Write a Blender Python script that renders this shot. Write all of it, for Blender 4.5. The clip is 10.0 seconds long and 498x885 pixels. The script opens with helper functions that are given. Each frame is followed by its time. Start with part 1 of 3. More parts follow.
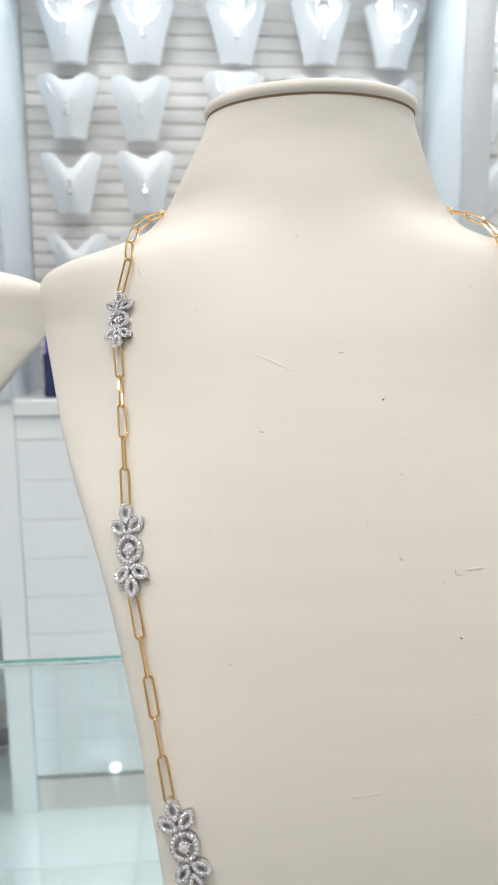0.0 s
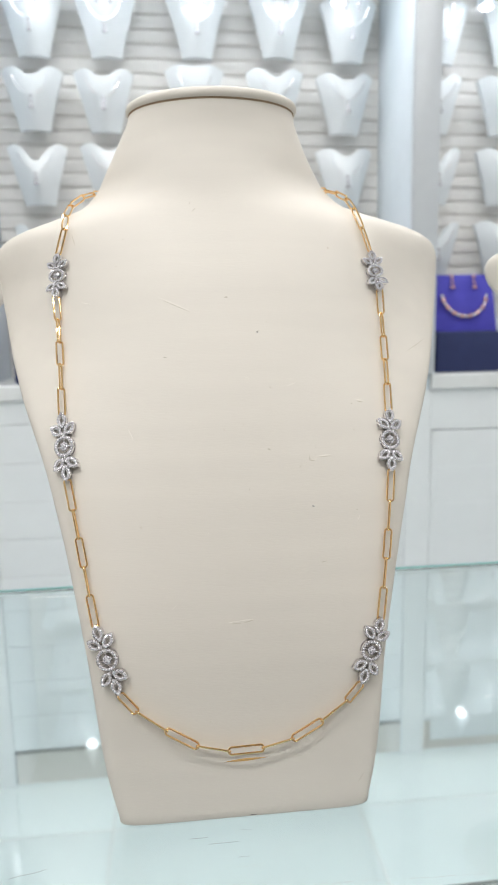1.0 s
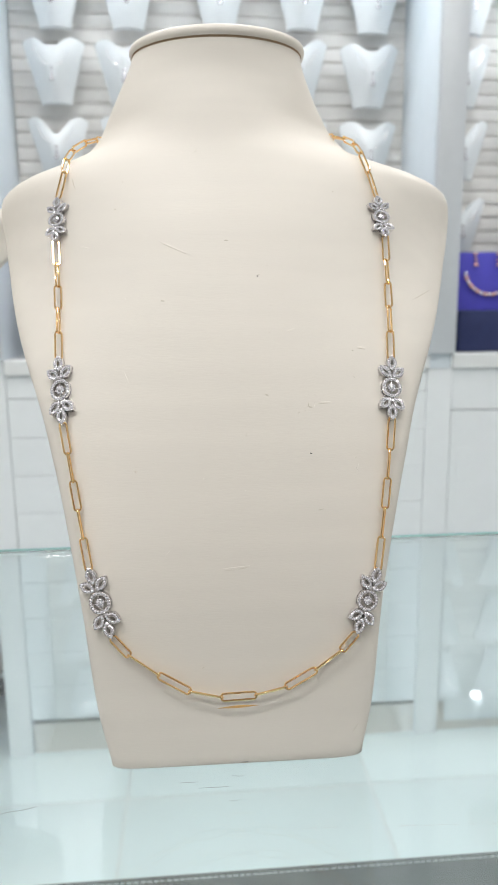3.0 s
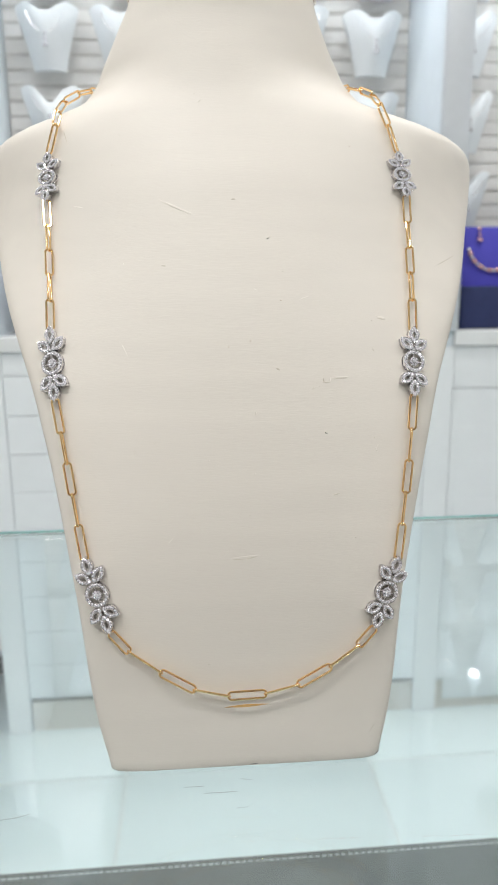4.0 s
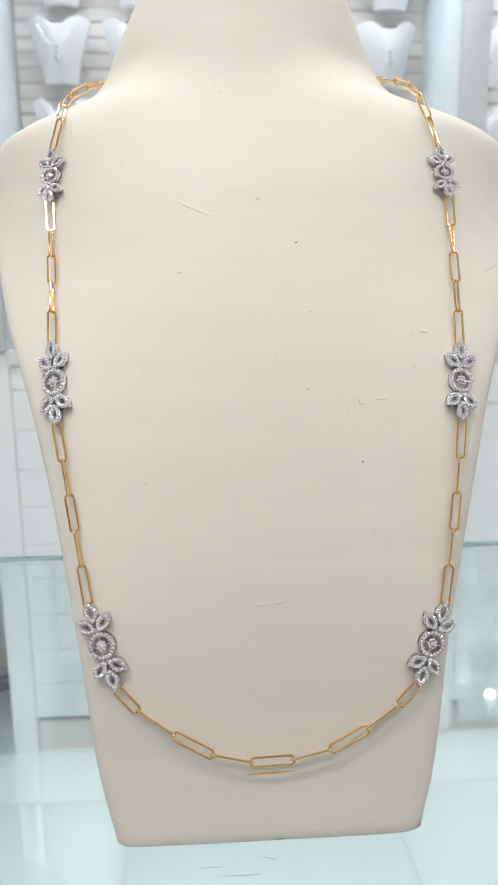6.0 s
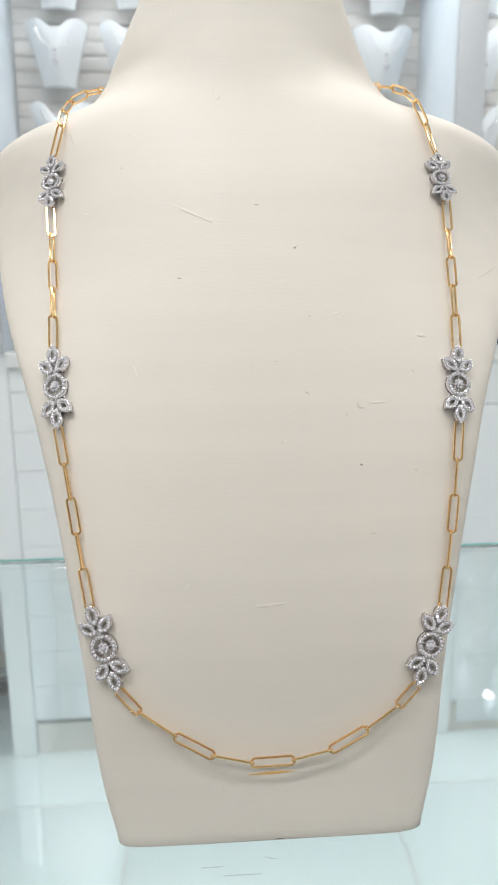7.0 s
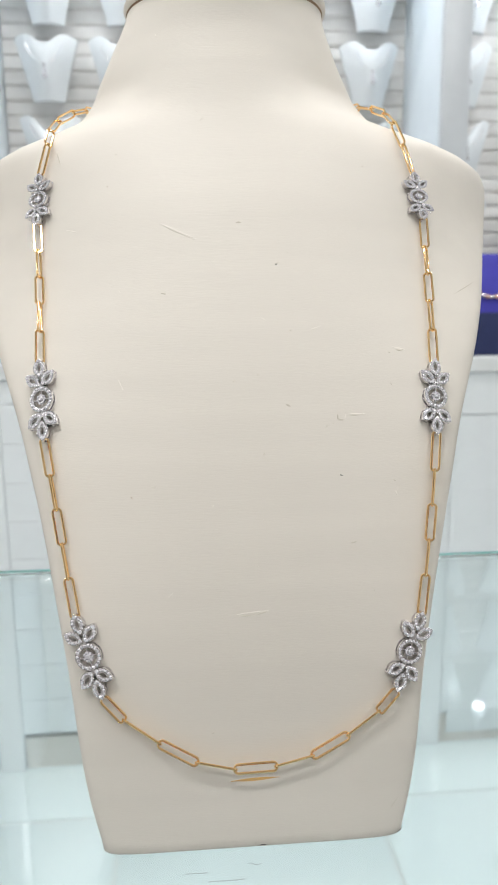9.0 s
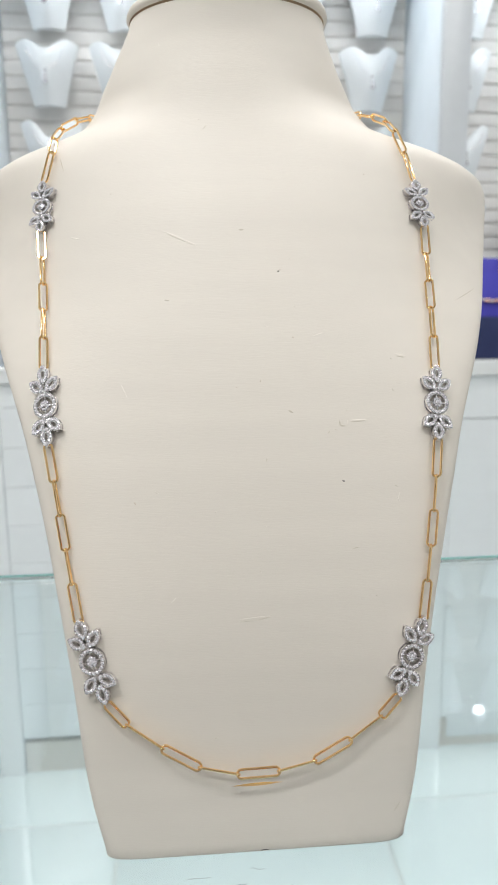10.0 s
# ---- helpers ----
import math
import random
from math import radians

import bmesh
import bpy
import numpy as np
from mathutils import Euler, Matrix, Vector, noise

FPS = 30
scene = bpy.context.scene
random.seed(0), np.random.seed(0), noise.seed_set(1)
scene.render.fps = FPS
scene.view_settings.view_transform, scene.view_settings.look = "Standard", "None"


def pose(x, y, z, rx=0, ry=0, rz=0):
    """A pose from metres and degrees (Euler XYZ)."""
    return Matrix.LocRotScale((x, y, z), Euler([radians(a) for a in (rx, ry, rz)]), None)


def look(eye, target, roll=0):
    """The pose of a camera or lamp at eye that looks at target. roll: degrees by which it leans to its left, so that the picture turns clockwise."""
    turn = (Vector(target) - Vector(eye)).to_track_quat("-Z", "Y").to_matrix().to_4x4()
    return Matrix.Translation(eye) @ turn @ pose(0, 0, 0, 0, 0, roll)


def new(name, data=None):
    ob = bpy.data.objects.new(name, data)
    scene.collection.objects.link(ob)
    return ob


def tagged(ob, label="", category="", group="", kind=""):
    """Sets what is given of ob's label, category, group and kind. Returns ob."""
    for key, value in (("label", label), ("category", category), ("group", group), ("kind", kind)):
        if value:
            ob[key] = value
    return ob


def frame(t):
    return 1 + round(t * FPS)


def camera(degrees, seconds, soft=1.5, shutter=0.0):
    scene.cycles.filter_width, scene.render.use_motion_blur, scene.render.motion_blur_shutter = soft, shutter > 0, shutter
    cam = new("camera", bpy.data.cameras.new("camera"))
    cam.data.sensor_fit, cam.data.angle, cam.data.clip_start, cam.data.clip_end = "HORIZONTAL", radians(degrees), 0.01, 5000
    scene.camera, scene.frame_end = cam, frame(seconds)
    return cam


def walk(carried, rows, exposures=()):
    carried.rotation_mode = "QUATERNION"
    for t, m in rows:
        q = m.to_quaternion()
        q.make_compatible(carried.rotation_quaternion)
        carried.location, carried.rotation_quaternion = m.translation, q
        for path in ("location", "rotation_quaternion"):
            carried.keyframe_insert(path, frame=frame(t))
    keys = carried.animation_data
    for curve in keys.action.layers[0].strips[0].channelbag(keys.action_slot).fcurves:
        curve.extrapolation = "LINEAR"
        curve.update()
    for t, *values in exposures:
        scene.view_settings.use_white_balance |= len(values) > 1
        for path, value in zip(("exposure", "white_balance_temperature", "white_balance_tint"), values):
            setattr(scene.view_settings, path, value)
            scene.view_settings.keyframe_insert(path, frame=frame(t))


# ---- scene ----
cam = camera(40.0, 10.0, soft=0.75)
cam.data.dof.use_dof, cam.data.dof.focus_distance, cam.data.dof.aperture_fstop = True, 0.245, 27.0
PATH = [
    (0, (0.349, 0.156, 1.2), (0.497, 2.126, 0.888), -0.5),
    (0.2, (0.36, 0.145, 1.194), (0.538, 2.108, 0.859), -0.9),
    (0.5, (0.364, 0.117, 1.189), (0.555, 2.079, 0.85), -1.0),
    (0.7, (0.365, 0.102, 1.188), (0.573, 2.061, 0.843), -1.0),
    (1, (0.371, 0.084, 1.182), (0.585, 2.044, 0.85), -1.1),
    (1.5, (0.381, 0.079, 1.171), (0.587, 2.04, 0.835), -1.5),
    (2, (0.381, 0.081, 1.167), (0.567, 2.042, 0.82), -0.7),
    (2.5, (0.38, 0.08, 1.166), (0.562, 2.043, 0.827), -0.7),
    (3, (0.38, 0.085, 1.167), (0.532, 2.043, 0.787), -0.6),
    (3.2, (0.378, 0.089, 1.166), (0.532, 2.04, 0.756), -0.5),
    (4.3, (0.377, 0.115, 1.163), (0.535, 2.059, 0.72), -0.5),
    (4.5, (0.375, 0.122, 1.163), (0.52, 2.068, 0.726), -0.5),
    (5, (0.374, 0.135, 1.164), (0.534, 2.079, 0.72), -0.5),
    (5.5, (0.375, 0.135, 1.162), (0.505, 2.086, 0.745), -0.5),
    (7, (0.374, 0.133, 1.163), (0.511, 2.087, 0.762), -0.6),
    (7.5, (0.376, 0.131, 1.165), (0.533, 2.083, 0.756), -0.8),
    (8, (0.374, 0.13, 1.164), (0.562, 2.082, 0.77), -0.6),
    (8.5, (0.375, 0.128, 1.164), (0.553, 2.085, 0.791), -0.6),
    (9, (0.376, 0.128, 1.164), (0.543, 2.086, 0.795), -0.6),
    (9.5, (0.375, 0.127, 1.164), (0.541, 2.087, 0.802), -0.6),
    (10, (0.375, 0.127, 1.165), (0.543, 2.087, 0.806), -0.6),
]
walk(cam, [(t, look(eye, target, roll)) for t, eye, target, roll in PATH], [(0, 0.0), (10, 0.0)])

# ---- light ----
world = bpy.data.worlds.new("world")
world.use_nodes = True
world.node_tree.nodes["Background"].inputs[0].default_value = (0.9, 0.95, 1, 1)
world.node_tree.nodes["Background"].inputs[1].default_value = 0.10
scene.world = world


def area(name, x, y, z, sx, sy, watts, color, rx=0.0):
    lamp = bpy.data.lights.new(name, "AREA")
    lamp.shape, lamp.size, lamp.size_y, lamp.energy, lamp.color = "RECTANGLE", sx, sy, watts, color
    ob = new(name, lamp)
    ob.matrix_world = pose(x, y, z, rx, 0, 0)
    return ob


CEIL = 2.75
PANELS = [(x, y, 10.5 if (x, y) == (-0.05, -0.30) else w) for y, w in ((1.22, 3.6), (0.42, 2.3), (-0.30, 3.9), (-1.5, 2.5)) for x in (-0.85, -0.05, 0.75, 1.55)]
for px, py, watts in PANELS:
    lamp = bpy.data.lights.new("downlight_lamp", "AREA")
    lamp.shape, lamp.size, lamp.energy, lamp.color = "DISK", 0.15, watts, (1.0, 0.985, 0.97)
    new("downlight_lamp", lamp).matrix_world = pose(px, py, CEIL - 0.022)
SPOTS = [(0.10, 1.93), (0.46, 1.93), (0.82, 1.93), (1.21, 1.93), (1.56, 1.93), (1.91, 1.93)]
# added fill lamps, one per bay, to light the niches evenly
for px, watts in ((0.445, 1.7), (1.538, 2.5)):
    area("added_niche_fill", px, 1.80, 2.062, 0.98, 0.05, watts, (0.93, 0.96, 1.0), -14)


# ---- materials ----
def material(name, base, rough=0.5, metal=0.0, vary=0.06, size=40.0, bump=0.0, bump_size=200.0, emit=0.0, spec=0.5, detail=4.0, stretch=(1, 1, 1), coat=0.0, island=0.0):
    """A principled surface: base colour with blotches at two sizes, and fine relief."""
    m = bpy.data.materials.new(name)
    m.use_nodes = True
    nt = m.node_tree
    b = nt.nodes["Principled BSDF"]
    b.inputs["Roughness"].default_value, b.inputs["Metallic"].default_value = rough, metal
    b.inputs["Specular IOR Level"].default_value, b.inputs["Coat Weight"].default_value = spec, coat
    coords = nt.nodes.new("ShaderNodeTexCoord")
    mapping = nt.nodes.new("ShaderNodeMapping")
    mapping.inputs["Scale"].default_value = stretch
    nt.links.new(coords.outputs["Object"], mapping.inputs[0])
    if vary:
        ramp_inputs = []
        for scale in (size, size * 9.0):
            tex = nt.nodes.new("ShaderNodeTexNoise")
            tex.inputs["Scale"].default_value, tex.inputs["Detail"].default_value = scale, detail
            nt.links.new(mapping.outputs[0], tex.inputs["Vector"])
            ramp_inputs.append(tex.outputs["Fac"])
        add = nt.nodes.new("ShaderNodeMath")
        add.operation = "ADD"
        nt.links.new(ramp_inputs[0], add.inputs[0])
        nt.links.new(ramp_inputs[1], add.inputs[1])
        rng = nt.nodes.new("ShaderNodeMapRange")
        rng.inputs["From Min"].default_value, rng.inputs["From Max"].default_value = 0.6, 1.4
        rng.inputs["To Min"].default_value, rng.inputs["To Max"].default_value = 1.0 - vary, 1.0 + vary
        nt.links.new(add.outputs[0], rng.inputs["Value"])
        mul = nt.nodes.new("ShaderNodeVectorMath")
        mul.operation = "SCALE"
        mul.inputs[0].default_value = base
        nt.links.new(rng.outputs[0], mul.inputs["Scale"])
        nt.links.new(mul.outputs[0], b.inputs["Base Color"])
    else:
        b.inputs["Base Color"].default_value = (*base, 1)
    if bump:
        tex = nt.nodes.new("ShaderNodeTexNoise")
        tex.inputs["Scale"].default_value, tex.inputs["Detail"].default_value = bump_size, 3.0
        nt.links.new(mapping.outputs[0], tex.inputs["Vector"])
        bm = nt.nodes.new("ShaderNodeBump")
        bm.inputs["Strength"].default_value, bm.inputs["Distance"].default_value = bump, 0.3 / bump_size
        nt.links.new(tex.outputs["Fac"], bm.inputs["Height"])
        nt.links.new(bm.outputs[0], b.inputs["Normal"])
    if island:
        geo = nt.nodes.new("ShaderNodeNewGeometry")
        rng = nt.nodes.new("ShaderNodeMapRange")
        rng.inputs["To Min"].default_value, rng.inputs["To Max"].default_value = 0.02, island
        nt.links.new(geo.outputs["Random Per Island"], rng.inputs["Value"])
        nt.links.new(rng.outputs[0], b.inputs["Roughness"])
    if emit:
        b.inputs["Emission Color"].default_value = (*base, 1)
        b.inputs["Emission Strength"].default_value = emit
    return m


def glass_material(name, tint, rough=0.0):
    m = bpy.data.materials.new(name)
    m.use_nodes = True
    b = m.node_tree.nodes["Principled BSDF"]
    b.inputs["Base Color"].default_value = (*tint, 1)
    b.inputs["Transmission Weight"].default_value = 1.0
    b.inputs["Roughness"].default_value, b.inputs["IOR"].default_value = rough, 1.5
    return m


M_CREAM = material("cream_leatherette", (0.732, 0.689, 0.625), 0.46, vary=0.04, size=7.0, bump=0.30, bump_size=2600.0, stretch=(0.08, 1, 1.5), spec=0.38)
M_SEAM = material("brown_seam", (0.40, 0.29, 0.19), 0.7)
# grey and pale scuffs, also the painted shade and light of dents
M_SCUFF_SHADE = material("grey_scuff_dent_shade", (0.56, 0.51, 0.43), 0.7)
M_SCUFF_LIT = material("pale_scuff_lit_rim", (0.785, 0.74, 0.675), 0.45)
M_THREAD = material("gold_thread", (0.70, 0.43, 0.15), 0.45, metal=0.2, vary=0.35, size=900.0)
M_BLACK = material("black_wear", (0.02, 0.018, 0.016), 0.7)
M_GOLD = material("yellow_gold", (0.98, 0.67, 0.34), 0.07, metal=1.0, vary=0.04, size=300.0, bump=0.1, bump_size=1500.0)
M_SILVER = material("white_gold", (0.92, 0.90, 0.92), 0.18, metal=1.0, vary=0.05, size=400.0)
M_STONE = material("diamond", (0.93, 0.91, 0.98), 0.05, metal=0.55, vary=0.0, spec=1.0, island=0.09)
nt = M_STONE.node_tree
shade = nt.nodes.new("ShaderNodeMapRange")
shade.inputs["To Min"].default_value, shade.inputs["To Max"].default_value = 0.86, 1.0
tint = nt.nodes.new("ShaderNodeVectorMath")
tint.operation = "SCALE"
tint.inputs[0].default_value = (0.97, 0.945, 1.0)
nt.links.new(nt.nodes["Geometry"].outputs["Random Per Island"], shade.inputs["Value"])
nt.links.new(shade.outputs[0], tint.inputs["Scale"])
nt.links.new(tint.outputs[0], nt.nodes["Principled BSDF"].inputs["Base Color"])
M_GLASS = glass_material("showcase_glass", (0.895, 0.98, 0.98))
M_EDGE = glass_material("glass_edge", (0.22, 0.58, 0.54), 0.3)
M_EDGE.node_tree.nodes["Principled BSDF"].inputs["Transmission Weight"].default_value = 0.35
M_WHITE = material("white_laminate", (0.80, 0.835, 0.85), 0.3, vary=0.02, size=3.0, bump=0.03, bump_size=60.0)
M_GABLE = material("pale_blue_laminate", (0.72, 0.79, 0.84), 0.22, vary=0.03, size=3.0)
M_FRAME = material("satin_frame", (0.62, 0.65, 0.68), 0.35, metal=0.2, vary=0.03)
M_SLAT = material("slat_panel", (0.78, 0.765, 0.74), 0.5, vary=0.05, size=6.0, bump=0.05)
M_LEDGE = material("white_stone_ledge", (0.74, 0.76, 0.76), 0.25, vary=0.03, size=6.0)
M_PLINTH = material("beige_plinth", (0.74, 0.71, 0.665), 0.5, vary=0.05, size=6.0)
M_TILE = material("white_floor_tile", (0.70, 0.775, 0.785), 0.2, vary=0.025, size=2.0)
M_GROUT = material("grey_grout", (0.66, 0.69, 0.69), 0.8)
M_WALL = material("white_paint", (0.78, 0.78, 0.77), 0.6, vary=0.03, size=2.0, bump=0.05)
M_BUST = material("white_leatherette", (0.75, 0.78, 0.795), 0.6, vary=0.03, size=20.0, bump=0.08, bump_size=500.0)
M_BLUE = material("royal_blue_velvet", (0.055, 0.05, 0.40), 0.75, vary=0.15, size=25.0, bump=0.2, bump_size=900.0)
M_NAVY = material("navy_velvet", (0.02, 0.03, 0.10), 0.8, vary=0.15, size=25.0, bump=0.2, bump_size=900.0)
M_ROSE = material("rose_gold", (0.85, 0.5, 0.42), 0.2, metal=1.0)
M_DARK = material("dark_counter_trim", (0.12, 0.128, 0.128), 0.35, vary=0.3, size=30.0, bump=0.1, bump_size=300.0)
M_FIBRE = material("grey_fibre", (0.22, 0.25, 0.26), 0.7)
M_SCRATCH = material("pale_scratch", (0.50, 0.54, 0.54), 0.6)
M_LAMP = material("lamp_lens", (1.0, 0.98, 0.95), 0.4, vary=0.0, emit=12.0)
# glow of the added niche strip, no fitting of the cabinet
M_STRIP = material("added_strip_glow", (0.95, 0.97, 1.0), 0.4, vary=0.0, emit=3.0)
# made-up tone of the unseen south wall, gives the jewellery darker reflections
M_TAUPE = material("taupe_reflection_tone", (0.40, 0.37, 0.345), 0.6, vary=0.05, size=2.0, bump=0.05)
M_SPOT = material("spot_lens", (0.93, 0.97, 1.0), 0.4, vary=0.0, emit=16.0)
M_CHAIR = material("grey_mesh_fabric", (0.06, 0.07, 0.08), 0.8, vary=0.2)


# ---- mesh helpers ----
def mesh_of(bm, materials, smooth=True):
    me = bpy.data.meshes.new("mesh")
    bm.normal_update()
    bm.to_mesh(me)
    bm.free()
    for m in materials if isinstance(materials, (list, tuple)) else [materials]:
        me.materials.append(m)
    if smooth:
        me.polygons.foreach_set("use_smooth", [True] * len(me.polygons))
        me.set_sharp_from_angle(angle=radians(38))
    return me


def part(name, bm, mat, parent=None, label="", m=None, smooth=True):
    ob = new(name, mesh_of(bm, mat, smooth) if isinstance(bm, bmesh.types.BMesh) else bm)
    ob.parent = parent
    if m is not None:
        ob.matrix_basis = m
    if label:
        ob["label"] = label
    return ob


def box(bm, x0, x1, y0, y1, z0, z1, bevel=0.0):
    made = bmesh.ops.create_cube(bm, size=1.0)
    bmesh.ops.transform(bm, matrix=Matrix.Translation(((x0 + x1) / 2, (y0 + y1) / 2, (z0 + z1) / 2)) @ Matrix.Diagonal((x1 - x0, y1 - y0, z1 - z0, 1)), verts=made["verts"])
    if bevel:
        edges = list({e for v in made["verts"] for e in v.link_edges})
        bmesh.ops.bevel(bm, geom=edges, offset=bevel, segments=2, profile=0.5, affect="EDGES")
    return bm


def boxed(x0, x1, y0, y1, z0, z1, bevel=0.0):
    return box(bmesh.new(), x0, x1, y0, y1, z0, z1, bevel)


def disc(bm, m, r, h, seg=20):
    made = bmesh.ops.create_cone(bm, cap_ends=True, segments=seg, radius1=r, radius2=r, depth=h)
    bmesh.ops.transform(bm, matrix=m, verts=made["verts"])
    return bm


def thing(name, m, label, category, group=""):
    ob = new(name)
    ob.matrix_basis = m
    return tagged(ob, label, category, group)


def loft(bm, rings, close=True, mats=None):
    """Skins rings of points; mats gives each band's material."""
    rows = [[bm.verts.new(p) for p in ring] for ring in rings]
    for i in range(len(rows) - 1):
        a, b = rows[i], rows[i + 1]
        n = len(a)
        for j in range(n if close else n - 1):
            k = (j + 1) % n
            f = bm.faces.new((a[j], a[k], b[k], b[j]))
            if mats:
                f.material_index = mats[i]
    return rows


def tube(bm, points, radius, sides=8, closed=False, mat=0, flat=1.0):
    """A wire of that radius along points."""
    pts = [Vector(p) for p in points]
    n = len(pts)
    up = Vector((0, 0, 1))
    rings = []
    for i, p in enumerate(pts):
        a, b = (pts[i - 1], pts[(i + 1) % n]) if closed else (pts[max(i - 1, 0)], pts[min(i + 1, n - 1)])
        d = (b - a).normalized()
        s = d.cross(up)
        s = s.normalized() if s.length > 1e-4 else Vector((1, 0, 0))
        w = s.cross(d).normalized()
        rings.append([bm.verts.new(p + (s * math.cos(k) + w * math.sin(k) * flat) * radius) for k in (2 * math.pi * (j + 0.5) / sides for j in range(sides))])
    for i in range(n if closed else n - 1):
        a, b = rings[i], rings[(i + 1) % n]
        for j in range(sides):
            f = bm.faces.new((a[j], a[(j + 1) % sides], b[(j + 1) % sides], b[j]))
            f.material_index = mat
    if not closed:
        bm.faces.new(rings[0][::-1]).material_index = mat
        bm.faces.new(rings[-1]).material_index = mat
    return bm


# ---- the room ----
X0, X1, Y0 = -1.75, 2.6, -2.3
TILE, TILE_X, TILE_Y = 0.6, 0.19, 1.572

ground = tagged(part("floor", boxed(X0, X1, Y0, 2.75, -0.05, -0.003), M_GROUT), "glossy white tiled shop floor", "floor", kind="structure")
tile_mesh = mesh_of(boxed(0.004, TILE - 0.004, 0.004, TILE - 0.004, -0.010, 0.0, 0.0012), M_TILE)
for i in range(-4, 5):
    for j in range(-7, 3):
        x, y = TILE_X + i * TILE, TILE_Y + j * TILE
        if X0 - 0.01 < x and x + TILE < X1 + 0.2 and Y0 - 0.2 < y < 2.7:
            part("tile", tile_mesh, None, ground, m=pose(x, y, 0.0))

tagged(part("ceiling", boxed(X0, X1, Y0, 2.75, CEIL, CEIL + 0.1), M_WALL), "plain white shop ceiling", "ceiling", kind="structure")
tagged(part("wall_north", boxed(X0, X1, 2.62, 2.75, 0, CEIL), M_WALL), "white painted wall behind the display cabinets", "wall", kind="structure")
# unseen closing wall, darkened for contrast in the gold and stones
tagged(part("wall_south", boxed(X0, X1, Y0 - 0.1, Y0, 0, CEIL), M_TAUPE), "unseen shop wall, made taupe to darken metal reflections", "wall", kind="structure")
tagged(part("wall_west", boxed(X0 - 0.1, X0, Y0 - 0.1, 2.75, 0, CEIL), M_WALL), "white painted shop wall", "wall", kind="structure")
tagged(part("wall_east", boxed(X1, X1 + 0.1, Y0 - 0.1, 2.75, 0, CEIL), M_WALL), "white painted shop wall", "wall", kind="structure")

for px, py, watts in PANELS:
    t = thing("downlight", pose(px, py, CEIL), "round white recessed ceiling downlight, lit", "downlight", "ceiling downlights")
    bm = bmesh.new()
    loft(bm, [[(q * math.cos(a), q * math.sin(a), z) for a in (2 * math.pi * k / 32 for k in range(32))] for q, z in ((0.105, 0.0), (0.103, -0.014), (0.095, -0.018), (0.086, -0.012), (0.084, 0.0))])
    part("trim_ring", bm, M_WALL, t)
    part("diffuser", disc(bmesh.new(), pose(0, 0, -0.005), 0.084, 0.008, 32), M_LAMP, t)

# ---- display cabinets against the wall ----
FRONT, BACK, LEDGE = 1.763, 2.05, 1.056
GABLE = 0.057
BAY = 1.036


def cabinet(x, panels):
    """One wall unit, its inner left side at x: drawers below, an open slatted niche above."""
    t = thing("display_cabinet", pose(x, 0, 0), "tall white jewellery display cabinet with drawers below", "cabinet", "wall display cabinets")
    w = BAY
    part("plinth", boxed(0.0, w, FRONT + 0.008, BACK, 0.0, 0.085), M_PLINTH, t, "beige plinth")
    part("carcass", boxed(0.0, w, FRONT + 0.022, 2.6, 0.085, 1.018), M_WHITE, t)
    part("ledge", boxed(0.0, w, FRONT - 0.012, BACK, 1.018, LEDGE, 0.004), M_LEDGE, t, smooth=False)
    part("soffit", boxed(0.0, w, FRONT, 2.6, 2.07, 2.75), M_WHITE, t)
    # unseen board added to keep the strip's reflection off the counter glass
    part("unseen_strip_blocker", boxed(0.0, w, FRONT, FRONT + 0.01, 1.992, 2.07), M_WHITE, t)
    # added glowing strip at the fill lamp, not a known cabinet light
    part("added_glow_strip", boxed(0.03, w - 0.03, 1.78, 1.82, 2.064, 2.07), M_STRIP, t, "added glowing strip for niche fill light")
    part("back_panel", boxed(0.0, w, BACK, 2.6, 1.018, 2.07), M_SLAT, t)
    part("gable", boxed(w, w + GABLE, FRONT - 0.002, 2.6, 0.0, 2.75, 0.003), M_GABLE, t)
    part("front_frame", boxed(w - 0.004, w + GABLE + 0.004, FRONT - 0.020, FRONT - 0.002, LEDGE, 2.75, 0.004), M_FRAME, t, "satin grey frame strip")
    part("front_strip", boxed(w - 0.004, w + GABLE + 0.004, FRONT - 0.0045, FRONT - 0.002, 0.0, 1.018, 0.001), M_WHITE, t, smooth=False)
    if panels:
        for a, b in ((0.0052, w / 2 - 0.001), (w / 2 + 0.001, w - 0.006)):
            d = part("door", boxed(a, b, FRONT, FRONT + 0.02, 0.09, 0.912, 0.003), M_WHITE, t, smooth=False)
            for k in range(1, 9):
                part("door_groove", boxed(a + 0.02, b - 0.02, FRONT - 0.0009, FRONT, 0.912 - 0.098 * k - 0.0955, 0.912 - 0.098 * k, 0.0006), M_WHITE, d, smooth=False)
        part("rail", boxed(0.0048, w - 0.0045, FRONT - 0.002, FRONT + 0.02, 0.9135, 1.017, 0.001), M_WHITE, t, smooth=False)
    else:
        for k in range(9):
            z = 0.962 - 0.0955 * k
            part("drawer", boxed(0.001, w - 0.0045, FRONT - 0.003, FRONT + 0.02, z - 0.0947, z, 0.0008), M_WHITE, t, smooth=False)
        part("rail", boxed(0.001, w - 0.0045, FRONT - 0.003, FRONT + 0.02, 0.9635, 1.017, 0.001), M_WHITE, t, smooth=False)
    slat = mesh_of(slat_shape(w), M_SLAT)
    z = LEDGE
    while z + 0.036 < 2.072:
        part("slat", slat, None, t, m=pose(0, BACK, z))
        z += 0.036
    return t


